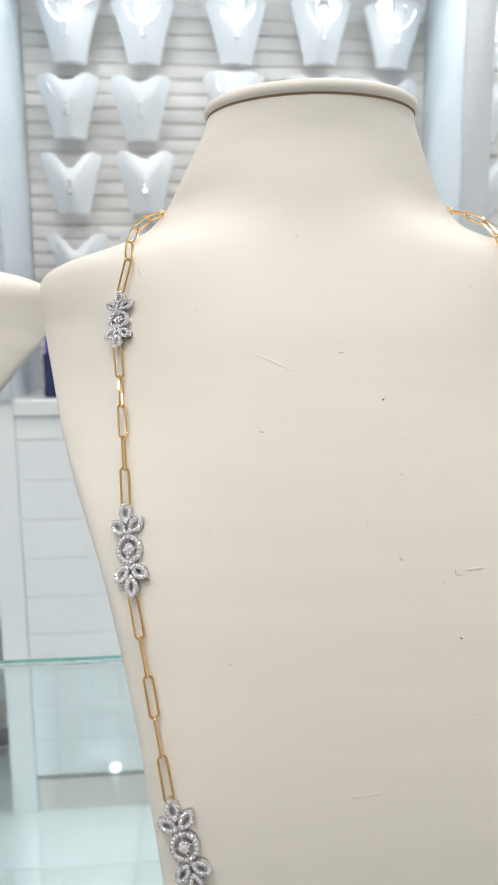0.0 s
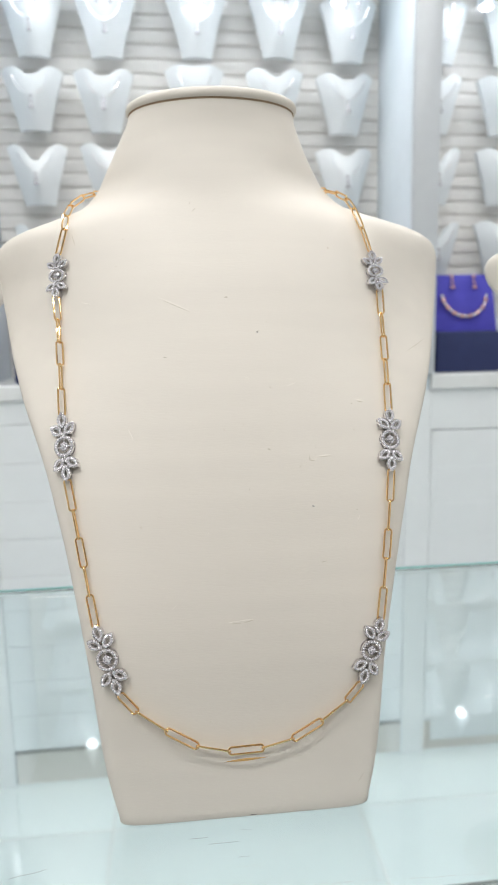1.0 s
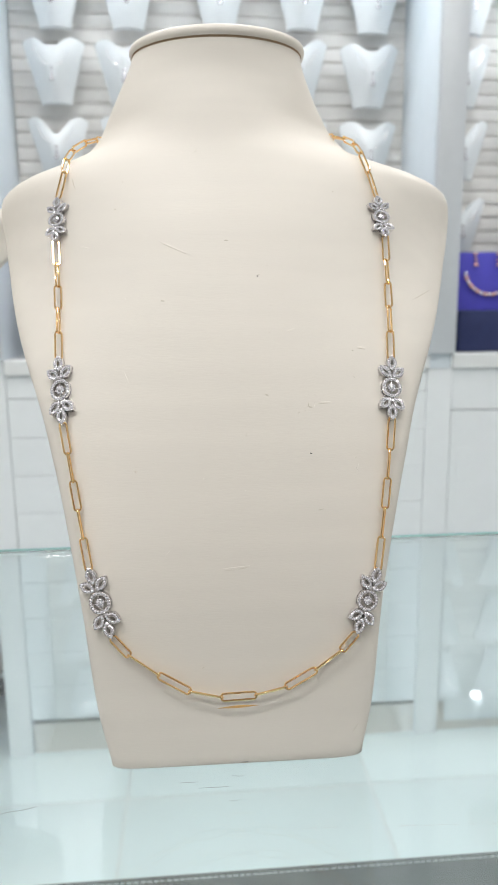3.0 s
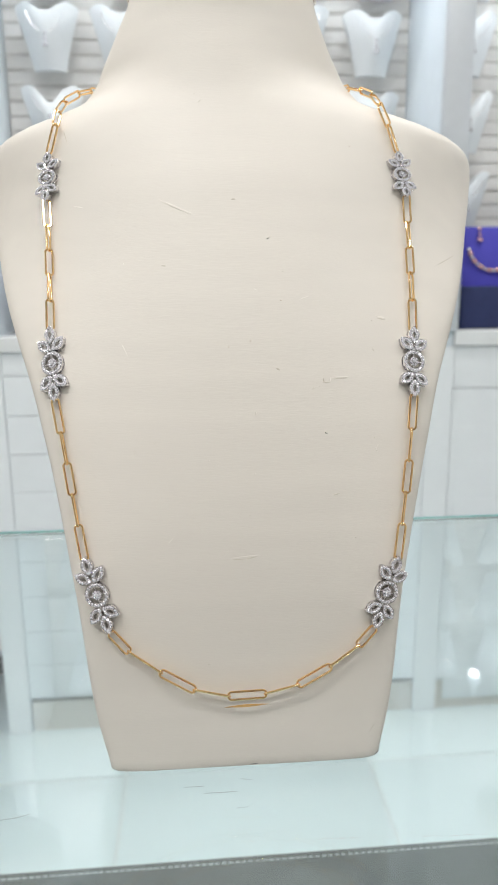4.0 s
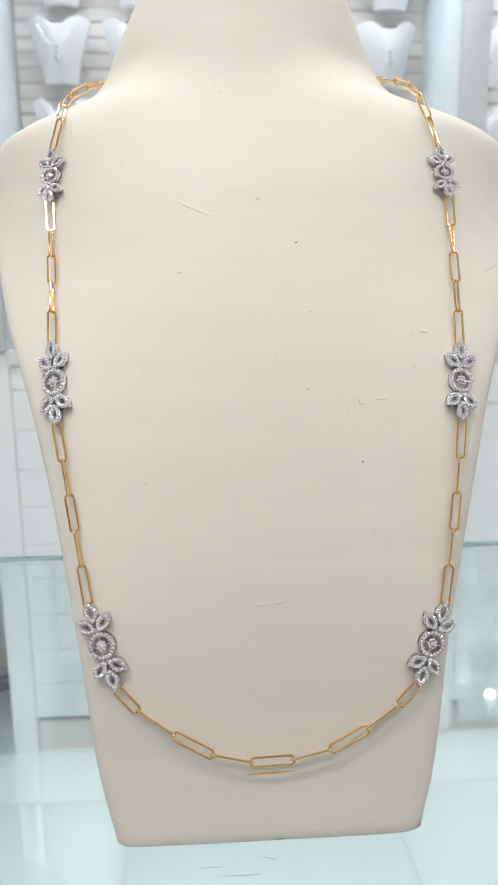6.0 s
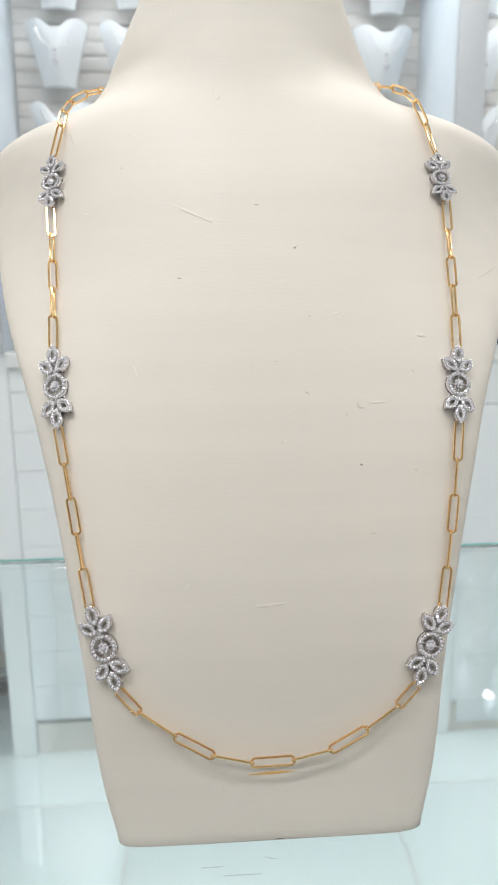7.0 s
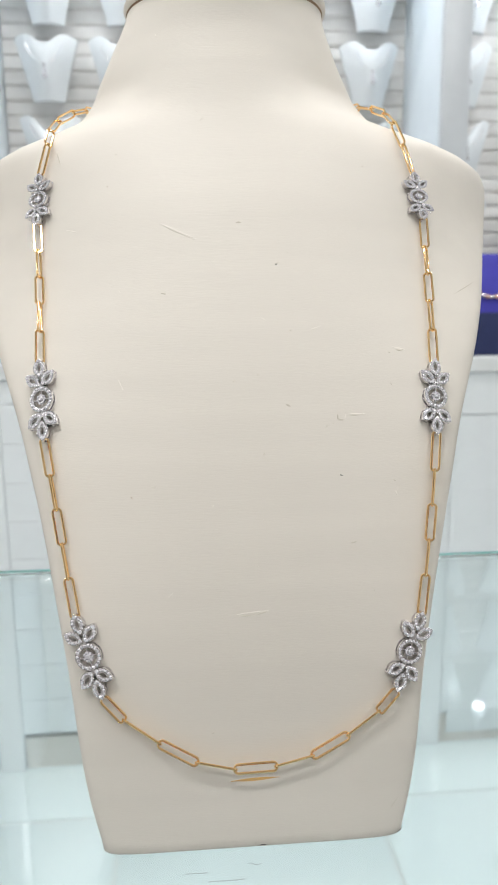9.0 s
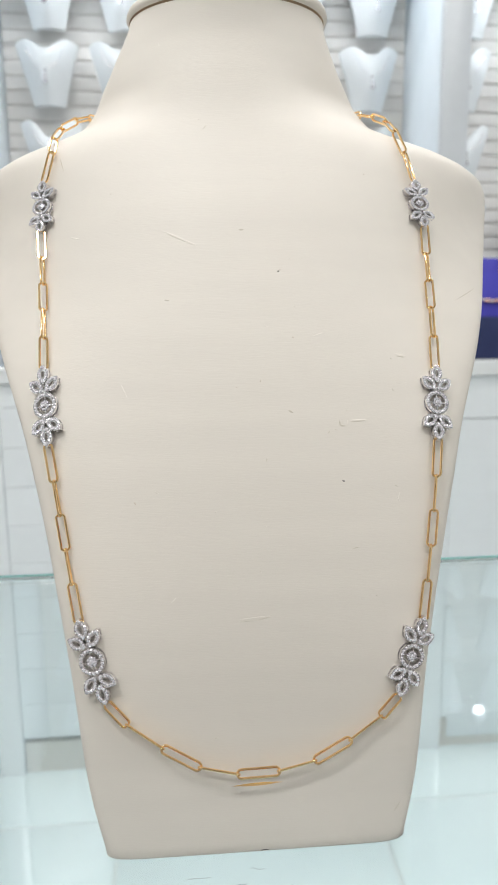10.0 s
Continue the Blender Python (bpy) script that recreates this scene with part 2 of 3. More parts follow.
def slat_shape(w):
    """A slat with a rounded face that overhangs the groove below it."""
    bm = bmesh.new()
    prof = [(0, 0.0), (-0.0035, 0.0008), (-0.0052, 0.003), (-0.0058, 0.010), (-0.0054, 0.028), (-0.0046, 0.032), (0, 0.0345)]
    loft(bm, [[(x, y, z) for y, z in prof] for x in (0.001, w - 0.001)], close=False)
    bmesh.ops.recalc_face_normals(bm, faces=bm.faces)
    if bm.faces and sum(f.normal.y for f in bm.faces) > 0:
        bmesh.ops.reverse_faces(bm, faces=bm.faces)
    return bm


cabinet(-0.073, False)
cabinet(-0.073 + BAY + GABLE, True)
t = thing("cabinet_end_panel", pose(-0.073 - GABLE, 0, 0), "pale blue cabinet side panel with grey strip", "panel")
part("gable", boxed(0.0, GABLE - 0.001, FRONT - 0.002, 2.6, 0.0, 2.75, 0.003), M_GABLE, t)
part("front_frame", boxed(-0.004, GABLE, FRONT - 0.020, FRONT - 0.002, LEDGE, 2.75, 0.004), M_FRAME, t)
part("front_strip", boxed(-0.004, GABLE, FRONT - 0.0045, FRONT - 0.002, 0.0, LEDGE, 0.001), M_WHITE, t, smooth=False)

t = thing("rear_cabinet", pose(-1.725, 0.42, 0), "plain white cabinet set back in a recess", "cabinet")
part("body", boxed(0, 1.59, FRONT, FRONT + 0.4, 0.08, 1.05, 0.004), M_WHITE, t)
part("plinth", boxed(0.02, 1.59, FRONT + 0.03, FRONT + 0.4, 0.0, 0.08), M_PLINTH, t)
part("upper_panel", boxed(0, 1.59, FRONT + 0.25, FRONT + 0.4, 1.06, 2.7), M_SLAT, t)

chair = thing("office_chair", pose(-0.345, 1.93, 0.0), "dark grey swivel chair with blue seat", "chair")
part("seat", boxed(-0.2, 0.2, -0.2, 0.2, 0.58, 0.65, 0.03), M_BLUE, chair, "blue padded seat")
bm = boxed(-0.19, 0.19, 0.17, 0.21, 0.72, 1.04, 0.018)
part("backrest", bm, M_CHAIR, chair)
part("back_stem", boxed(-0.03, 0.03, 0.205, 0.235, 0.56, 0.85, 0.008), M_CHAIR, chair)
part("gas_lift", disc(bmesh.new(), pose(0, 0, 0.35), 0.025, 0.46), M_FRAME, chair)
for k in range(5):
    bm = boxed(0.0, 0.24, -0.02, 0.02, 0.06, 0.10, 0.008)
    leg = part("leg", bm, M_CHAIR, chair, m=pose(0, 0, 0, 0, 0, 72 * k + 20))
    bm = disc(bmesh.new(), pose(0.22, 0, 0.03, 90, 0, 0), 0.03, 0.035)
    part("castor", bm, M_CHAIR, leg)

# niche spotlights
for px, py in SPOTS:
    t = thing("spotlight", pose(px, py, 2.07), "small round cabinet spotlight on a stem, lit", "spotlight", "cabinet spotlights")
    part("housing", disc(bmesh.new(), pose(0, 0, -0.070), 0.022, 0.028, 28), M_FRAME, t)
    part("stem", disc(bmesh.new(), pose(0, 0, -0.03), 0.006, 0.06, 12), M_FRAME, t)
    part("lens", disc(bmesh.new(), pose(0, 0, -0.086), 0.0145, 0.004, 28), M_SPOT, t)


# ---- white busts on the slat wall ----
def bib(width, height, dip, depth=0.045):
    """A hollow-backed bib: wide shoulders, a dipped neckline, narrow foot."""
    bm = bmesh.new()
    cols, rows_n = 17, 13
    front, back = [], []
    for r in range(rows_n):
        v = r / (rows_n - 1)
        for c in range(cols):
            s = 2 * c / (cols - 1) - 1
            half = width / 2 * (0.50 + 0.50 * v ** 1.1)
            top = height * (1 - dip * math.exp(-(s * 2.3) ** 2) - 0.07 * abs(s) ** 4)
            z = v * top
            x = s * half
            y = -depth * (0.55 + 0.75 * math.sin(v * 2.1)) * (1 - 0.62 * s * s) - 0.006
            front.append(bm.verts.new((x, y, z)))
            back.append(bm.verts.new((x * 0.97, y * 0.55 + 0.004, z * 0.985 + 0.001)))
    at = lambda grid, r, c: grid[r * cols + c]
    for r in range(rows_n - 1):
        for c in range(cols - 1):
            bm.faces.new((at(front, r, c), at(front, r, c + 1), at(front, r + 1, c + 1), at(front, r + 1, c)))
            bm.faces.new((at(back, r, c), at(back, r + 1, c), at(back, r + 1, c + 1), at(back, r, c + 1)))
    for c in range(cols - 1):
        bm.faces.new((at(front, 0, c), at(back, 0, c), at(back, 0, c + 1), at(front, 0, c + 1)))
        bm.faces.new((at(front, rows_n - 1, c), at(front, rows_n - 1, c + 1), at(back, rows_n - 1, c + 1), at(back, rows_n - 1, c)))
    for r in range(rows_n - 1):
        bm.faces.new((at(front, r, 0), at(front, r + 1, 0), at(back, r + 1, 0), at(back, r, 0)))
        bm.faces.new((at(front, r, cols - 1), at(back, r, cols - 1), at(back, r + 1, cols - 1), at(front, r + 1, cols - 1)))
    # hanging bracket that meets the slats
    box(bm, -0.012, 0.012, -0.03, depth * 0.8, height * 0.52, height * 0.56)
    return bm


CUT = random.Random(5)


def gem(bm, x, y, z, r, mat=0, tilt=0.0):
    """A cut stone: table, girdle and point, facing -y."""
    ring = lambda rr, yy, off: [Vector((x + rr * math.cos(a), yy, z + rr * math.sin(a))) for a in (2 * math.pi * (k + off) / 8 for k in range(8))]
    rows = [ring(r * 0.55, y - r * 0.42, 0.5), ring(r, y, 0.0), ring(r * 0.25, y + r * 0.6, 0.5)]
    if tilt:
        c = Vector((x, y, z))
        turn = pose(0, 0, 0, CUT.uniform(-tilt, tilt), CUT.uniform(0, 45), CUT.uniform(-tilt, tilt)).to_3x3()
        rows = [[c + turn @ (p - c) for p in q] for q in rows]
    vs = [[bm.verts.new(p) for p in q] for q in rows]
    for a, b in ((vs[0], vs[1]), (vs[1], vs[2])):
        for j in range(8):
            k = (j + 1) % 8
            bm.faces.new((a[j], b[j], b[k], a[k])).material_index = mat
    bm.faces.new(vs[0][::-1]).material_index = mat


BIBS = [mesh_of(bib(0.153, 0.152, d), M_BUST) for d in (0.07, 0.20, 0.34)]
bm = bmesh.new()
tube(bm, [(0.045 * math.sin(a), -0.052 + 0.004 * math.cos(2 * a), 0.020 + 0.06 * (1 - math.cos(a)) / 1.0 - 0.006) for a in np.linspace(-1.25, 1.25, 19)], 0.0011, 5)
CHAIN = mesh_of(bm, M_SILVER)
bm = bmesh.new()
for k in range(3):
    gem(bm, 0.0, -0.056, 0.006 - 0.012 * k, 0.0045 + 0.002 * (k == 2))
PENDANT = mesh_of(bm, M_STONE, False)
bm = bmesh.new()
gem(bm, 0, 0, 0, 0.006)
gem(bm, 0, 0, -0.013, 0.0045)
STUD = mesh_of(bm, M_STONE, False)


def wall_bust(x, z, kind, earrings):
    b = part("wall_bust", BIBS[kind], None, m=pose(x, 2.008, z, -4, 0, 0))
    tagged(b, "white leatherette necklace bust hung on slat wall", "display bust", "white busts on the slat wall")
    n = thing("pendant_necklace", pose(x, 2.0, z + 0.062, -4), "fine silver chain with small stone pendant", "necklace", "pendant necklaces on white busts")
    part("chain", CHAIN, None, n)
    part("pendant", PENDANT, None, n, "pale cut stones")
    if earrings:
        e = thing("earrings", pose(x, 1.950, z + 0.130), "pair of small stone drop earrings", "earrings", "earrings on white busts")
        for s in (-0.017, 0.017):
            part("earring", STUD, None, e, m=pose(s, 0, 0))


random.seed(4)
COLUMNS = ((0.056, 0.236, 0.467, 0.672, 0.859), (1.112, 1.308, 1.512, 1.716, 1.910))
for columns in COLUMNS:
    for row in range(4):
        for col, x in enumerate(columns):
            x += (0.0, -0.010, -0.008, -0.004)[row] + random.uniform(-0.004, 0.004)
            z = (1.866, 1.688, 1.502, 1.312)[row] + random.uniform(-0.006, 0.006)
            wall_bust(x, z, (0, 1, 2, 1)[row] if (row + col) % 3 else (1, 0, 1, 2)[row], row == 0)


# ---- blue velvet stands along the ledge ----
def velvet_stand(x, wide, lab):
    t = thing("velvet_stand", pose(x, 1.86, LEDGE), lab, "display stand", "blue velvet stands")
    part("base_block", boxed(0, wide, -0.055, 0.09, 0.0, 0.105, 0.006), M_NAVY, t, "navy base block")
    bm = boxed(0, wide, 0.0, 0.016, 0.0, 0.158, 0.006)
    part("panel", bm, M_BLUE, t, m=pose(0, -0.03, 0.103, -16, 0, 0))
    n = thing("beaded_necklace", pose(x + wide / 2, 1.86, LEDGE), "pink-stoned beaded necklace on blue velvet", "necklace", "beaded necklaces on velvet")
    tilt = pose(0, -0.034, 0.106, -16, 0, 0)
    for k in range(17):
        a = -1.45 + 2.9 * k / 16
        bm = bmesh.new()
        p = tilt @ Vector((0.060 * math.sin(a), -0.004, 0.100 - 0.062 * math.cos(a)))
        bmesh.ops.create_icosphere(bm, subdivisions=2, radius=0.0068 if k % 2 else 0.0052)
        part("bead", bm, M_ROSE if k % 2 else M_SILVER, n, m=Matrix.Translation(p))
    e = thing("earrings", pose(x + wide / 2, 1.86, LEDGE) @ tilt, "pair of pink-stoned drop earrings", "earrings", "earrings on velvet")
    for s in (-0.03, 0.03):
        bm = bmesh.new()
        for k, r in enumerate((0.006, 0.005, 0.007)):
            bmesh.ops.create_icosphere(bm, subdivisions=1, radius=r, matrix=Matrix.Translation((s, -0.004, 0.145 - 0.014 * k)))
        part("earring", bm, M_ROSE, e)


for x in (-0.012, 0.216, 0.446, 0.686):
    velvet_stand(x, 0.175, "royal blue velvet necklace stand on cabinet ledge")
for x in (1.053, 1.305, 1.56, 1.81):
    velvet_stand(x, 0.175, "royal blue velvet necklace stand on cabinet ledge")
for x in (1.285, 1.54, 1.79, 0.171, 0.411, 0.656):
    b = part("ledge_bust", BIBS[1], None, m=pose(x, 1.93, LEDGE, -6, 0, 0))
    tagged(b, "white leatherette bust standing between blue velvet stands", "display bust", "white busts on the ledge")


# ---- glass counter ----
TOP, CY0, CY1, CX0, CX1 = 0.997, 0.205, 0.571, -0.9, 1.75
BED, BED_Y = 0.70, 0.583
counter = thing("glass_counter", pose(0, 0, 0), "glass-topped jewellery showcase counter with dark lined bed", "counter")
top = part("glass_top", boxed(CX0, CX1, CY0, CY1, TOP - 0.010, TOP, 0.0008), M_GLASS, counter, smooth=False)
part("rear_edge", boxed(CX0, CX1, CY1 + 0.0002, CY1 + 0.0040, TOP - 0.0098, TOP - 0.0004), M_EDGE, counter, "green polished glass edge", smooth=False)
part("front_trim", boxed(CX0, CX1, 0.180, CY0 - 0.0005, 0.955, TOP + 0.0008, 0.003), M_DARK, counter, "dark front trim")
part("base_body", boxed(CX0, CX1, 0.20, BED_Y - 0.003, 0.09, BED - 0.016, 0.004), M_WHITE, counter)
part("lined_bed", boxed(CX0 + 0.004, CX1 - 0.004, 0.212, BED_Y, BED - 0.016, BED, 0.004), M_DARK, counter, "dark leatherette display bed with pale stitching")
part("plinth", boxed(CX0 + 0.03, CX1 - 0.03, 0.24, 0.47, 0.0, 0.09), M_PLINTH, counter)
part("front_pane", boxed(CX0 + 0.02, CX1 - 0.02, 0.202, 0.210, BED - 0.016, 0.955), M_GLASS, counter, smooth=False).visible_shadow = False
for x in (CX0 + 0.002, CX1 - 0.010):
    part("side_pane", boxed(x, x + 0.008, 0.212, 0.56, BED, 0.986), M_GLASS, counter, smooth=False).visible_shadow = False
top.visible_shadow = False
rng = random.Random(8)
bm = bmesh.new()
x = CX0 + 0.02
while x < CX1 - 0.02:
    w = rng.uniform(0.0028, 0.0042)
    box(bm, x, x + w, BED_Y - 0.0082, BED_Y - 0.0072, BED, BED + 0.0006)
    x += 0.0055
tagged(part("bed_stitching", bm, M_SCRATCH, counter), kind="stuff")
bm = bmesh.new()
for k in range(46):
    x, w = 0.40 + rng.random() * 0.12, rng.uniform(0.0006, 0.003)
    y = 0.2835 - (x - 0.40) * 0.06 + rng.uniform(-0.0002, 0.0002)
    box(bm, x, x + w, y, y + 0.00016, TOP, TOP + 0.00004)
tagged(part("fine_scratches", bm, M_SCRATCH, counter), kind="stuff")


def hair(x, y, length, angle, bend):
    """A short bent scratch or fibre on the glass."""
    c, sn = math.cos(radians(angle)), math.sin(radians(angle))
    pts = [(x + c * u - sn * v, y + sn * u + c * v, TOP + 0.00006) for u, v in ((length * (k / 8 - 0.5), bend * math.sin(k * 0.9)) for k in range(9))]
    part("glass_scratch", tube(bmesh.new(), pts, 0.00006, 4), M_FIBRE, counter)


for item in ((0.392, 0.311, 0.0042, -8, 0.0003), (0.390, 0.298, 0.0038, 5, 0.0004), (0.383, 0.3055, 0.011, 0, 0.00005), (0.374, 0.3090, 0.007, 0, 0.00005), (0.421, 0.266, 0.004, -40, 0.0002), (0.315, 0.300, 0.012, 12, 0.0002), (0.402, 0.304, 0.001, 60, 0.0), (0.404, 0.300, 0.001, 20, 0.0)):
    hair(*item)


# ---- necklace display bust ----
def table(xs, ys):
    """A smooth curve through a few heights."""
    xs, ys = np.array(xs), np.array(ys)
    d = np.gradient(ys, xs)

    def at(h):
        i = int(np.clip(np.searchsorted(xs, h) - 1, 0, len(xs) - 2))
        w = xs[i + 1] - xs[i]
        s = min(max((h - xs[i]) / w, 0.0), 1.0)
        return ((1 + 2 * s) * (1 - s) ** 2 * ys[i] + s * (1 - s) ** 2 * w * d[i] + s * s * (3 - 2 * s) * ys[i + 1] + s * s * (s - 1) * w * d[i + 1])
    return at


HALF = table([0, .01, .06, .11, .1278, .155, .188, .2045, .214, .2210, .2255, .2295, .2335, .2380, .2452, .2550, .267, .277, .29],
             [.0484, .0508, .0578, .0695, .0747, .0880, .1060, .1148, .1172, .1166, .1135, .1055, .0890, .0715, .0582, .0496, .0428, .0389, .0388])
FACE = table([0, .02, .0625, .1, .134, .187, .2045, .235, .254, .267, .29], [-.003, -.001, .004, .012, .0220, .0425, .0500, .0645, .0705, .0740, .076])
SIDE = table([0, .0625, .1, .134, .16, .19, .2045, .225, .24, .254, .29], [.008, .014, .027, .042, .067, .112, .134, .138, .124, .110, .106])
REAR = table([0, .1, .16, .2045, .225, .24, .29], [.07, .06, .045, .032, .030, .032, .030])
BLEND = table([0, .134, .16, .2045, .225, .245, .262, .29], [0, 0, .4, .85, .80, .35, 0, 0])
POWER = table([0, .0625, .134, .16, .29], [9, 4, 2.3, 2, 2])
LEAN = table([0, .06, .11, .16, .22, .25, .29], [0, .0014, .0026, .0058, .0112, .0124, .0100])


def twist(u, h):
    """The foot stands turned a little against the chest."""
    return 0.098 * u * max(0.0, 1 - (max(h, 0.0) / 0.205) ** 1.5)


def face(u, h):
    """Depth of the bust's front at u from its middle line, h above its foot."""
    r, m, n = min(abs(u) / HALF(h), 0.9995), BLEND(h), POWER(h)
    return twist(u, h) + FACE(h) + (SIDE(h) - FACE(h)) * (m * r ** 3 + (1 - m) * (1 - (1 - r ** n) ** (1 / n)))


def bust_ring(h, grow=0.0, drop=0.0, n=96):
    ring = []
    for k in range(n):
        a = -math.pi + 2 * math.pi * k / n
        s = math.sin(a)
        u = s * HALF(h)
        if math.cos(a) >= 0:
            v = face(u, h)
        else:
            v = twist(u, h) + SIDE(h) + REAR(h) * abs(math.cos(a)) ** 0.7
        mid = SIDE(h) + (REAR(h) - SIDE(h) + FACE(h)) * 0.25
        f = 1 + grow / HALF(h)
        ring.append((u * f - LEAN(h), mid + (v - mid) * f, h + drop))
    return ring


def bust_mesh(marks):
    bm = bmesh.new()
    rings, mats = [bust_ring(-0.003, -0.0014), bust_ring(-0.0028, -0.0007), bust_ring(-0.0022, -0.0002), bust_ring(0.001)], []
    levels = np.concatenate([np.linspace(.008, .2, 34), np.linspace(.203, .2788, 40)])
    rings += [bust_ring(h) for h in levels]
    mats = [0] * (len(rings) - 1)
    for h, g, mt in ((.2790, -.0003, 1), (.2795, -.0003, 1), (.27965, .0003, 1), (.2801, .0010, 0), (.2810, .0015, 0), (.2821, .0015, 0), (.2833, .0010, 0), (.2840, -.0002, 0), (.2842, -.002, 0)):
        rings.append(bust_ring(h, g))
        mats.append(mt)
    rows = loft(bm, rings, True, mats)
    bm.faces.new(rows[0][::-1])
    bm.faces.new(rows[-1])
    bmesh.ops.recalc_face_normals(bm, faces=bm.faces)
    # scuffs, painted lit and shaded dent edges and the gold-threaded slit lie a hair proud of the skin
    for (u0, h0), (u1, h1), w, mat in marks:
        pts = []
        for i in range(9):
            s = i / 8
            u, h = u0 + (u1 - u0) * s, h0 + (h1 - h0) * s
            pts.append((u, h, w * (math.sin(math.pi * s) * 0.9 + 0.1)))
        du, dh = u1 - u0, h1 - h0
        ln = math.hypot(du, dh)
        nu, nh = -dh / ln, du / ln
        rows2 = [[bm.verts.new((u + nu * ww * q - LEAN(h + nh * ww * q), face(u + nu * ww * q, h + nh * ww * q) - e, h + nh * ww * q)) for q, e in ((-0.5, -0.00005), (0.0, 0.00007), (0.5, -0.00005))] for u, h, ww in pts]
        for a, b in zip(rows2, rows2[1:]):
            for j in range(2):
                bm.faces.new((a[j], b[j], b[j + 1], a[j + 1])).material_index = mat
    return mesh_of(bm, [M_CREAM, M_SEAM, M_SCUFF_SHADE, M_SCUFF_LIT, M_THREAD, M_BLACK])


# pale strokes beside grey ones paint the lit and shaded edges of dents
MARKS = [
    ((-0.022, 0.1944), (-0.0097, 0.1888), 0.0007, 3), ((-0.0217, 0.1938), (-0.0101, 0.1884), 0.0003, 2), ((-0.0062, 0.2305), (-0.0046, 0.2322), 0.0005, 2), ((0.0312, 0.1323), (0.0313, 0.1304), 0.0005, 2),
    ((0.0313, 0.1304), (0.0333, 0.1305), 0.0005, 2), ((0.0333, 0.1305), (0.0338, 0.1322), 0.0004, 3), ((0.0347, 0.1321), (0.0401, 0.1322), 0.0005, 3), ((0.0346, 0.1317), (0.0401, 0.1319), 0.0003, 2),
    ((0.0518, 0.1528), (0.056, 0.1518), 0.0007, 3), ((0.0525, 0.152), (0.0555, 0.1514), 0.0004, 2), ((0.025, 0.1588), (0.0284, 0.1599), 0.0005, 3), ((-0.0033, 0.0719), (0.0017, 0.0719), 0.0004, 2),
    ((0.0017, 0.0719), (0.0065, 0.073), 0.0005, 2), ((-0.0033, 0.0724), (0.0066, 0.0733), 0.0004, 3), ((0.0306, 0.1137), (0.0311, 0.1134), 0.0005, 5), ((0.0149, 0.1357), (0.0164, 0.1349), 0.0009, 2),
    ((0.048, 0.1084), (0.0487, 0.1066), 0.0006, 3), ((0.0325, 0.0928), (0.0352, 0.0934), 0.0004, 2), ((0.0154, 0.1802), (0.0161, 0.18), 0.0006, 5), ((-0.0385, 0.1439), (-0.0367, 0.14), 0.0003, 3),
    ((-0.0231, 0.171), (-0.0211, 0.1708), 0.0006, 2), ((-0.0559, 0.1934), (-0.0521, 0.1926), 0.0006, 3), 
    ((0.004, 0.1942), (0.0058, 0.1943), 0.0009, 2), ((0.0154, 0.1802), (0.0171, 0.1809), 0.0004, 2), ((-0.023, 0.2646), (-0.0224, 0.2632), 0.0003, 3), ((0.0306, 0.1309), (0.0328, 0.1305), 0.0004, 2),
    ((0.0441, 0.0074), (0.0463, 0.0105), 0.0003, 2), ((0.0797, 0.1704), (0.0917, 0.1752), 0.0003, 2), ((-0.0598, 0.2232), (-0.0579, 0.2177), 0.0004, 2), ((0.0307, 0.1139), (0.031, 0.1135), 0.0005, 5),
    ((0.0311, 0.1137), (0.0314, 0.1133), 0.0004, 5), ((0.0482, 0.1077), (0.0491, 0.1094), 0.0005, 3), ((-0.0227, 0.0797), (-0.0244, 0.0781), 0.0004, 3),
    ((-.0077, .01950), (.0089, .02015), .0006, 1), ((-.0069, .01965), (.0083, .02025), .0018, 4), ((.0460, -.0020), (.0488, -.0016), .0003, 5), ((.001, -.0022), (.004, -.0021), .0003, 5),
]
spk = random.Random(21)
for k in range(34):
    u, h = spk.uniform(-0.055, 0.055), spk.uniform(0.03, 0.235)
    if abs(u) < HALF(h) * 0.7:
        a, ln = spk.uniform(0, math.pi), spk.choice((0.0004, 0.0006, 0.0012))
        MARKS.append(((u, h), (u + ln * math.cos(a), h + ln * math.sin(a)), spk.choice((0.0003, 0.0004)), spk.choice((2, 2, 3, 3, 1))))
BUST = pose(0.393, 0.3205, TOP + 0.003, 0, 0, -6)
b = part("display_bust", bust_mesh(MARKS), None, m=BUST)
tagged(b, "scuffed cream leatherette necklace bust standing on glass counter", "display bust", "cream busts on the counter")
plain = bust_mesh(MARKS[14:18])
for x, y, a in ((0.160, 0.392, -4), (0.697, 0.385, -6)):
    b = part("display_bust", plain, None, m=pose(x, y, TOP + 0.003, 0, 0, a))
    tagged(b, "cream leatherette bust without a necklace on glass counter", "display bust", "cream busts on the counter")


# ---- necklace ----
def skin(uc, h, lift):
    """A place on the bust's front, and the way that the skin faces there."""
    p = Vector((uc - LEAN(h), face(uc, h), h))
    e = 0.001
    a = Vector((2 * e, face(uc + e, h) - face(uc - e, h), 0))
    b2 = Vector((0, face(uc, h + e) - face(uc, h - e), 2 * e))
    n = a.cross(b2).normalized()
    if n.y > 0:
        n = -n
    return p + n * lift, n


def aligned(p, q, n):
    """Local z from p to q, local -y along n."""
    z = (q - p).normalized()
    y = (-n - z * (-n).dot(z)).normalized()
    x = y.cross(z)
    m = Matrix((x, y, z)).transposed().to_4x4()
    m.translation = (p + q) / 2
    return m


PITCH, WIRE = 0.0123, 0.00038


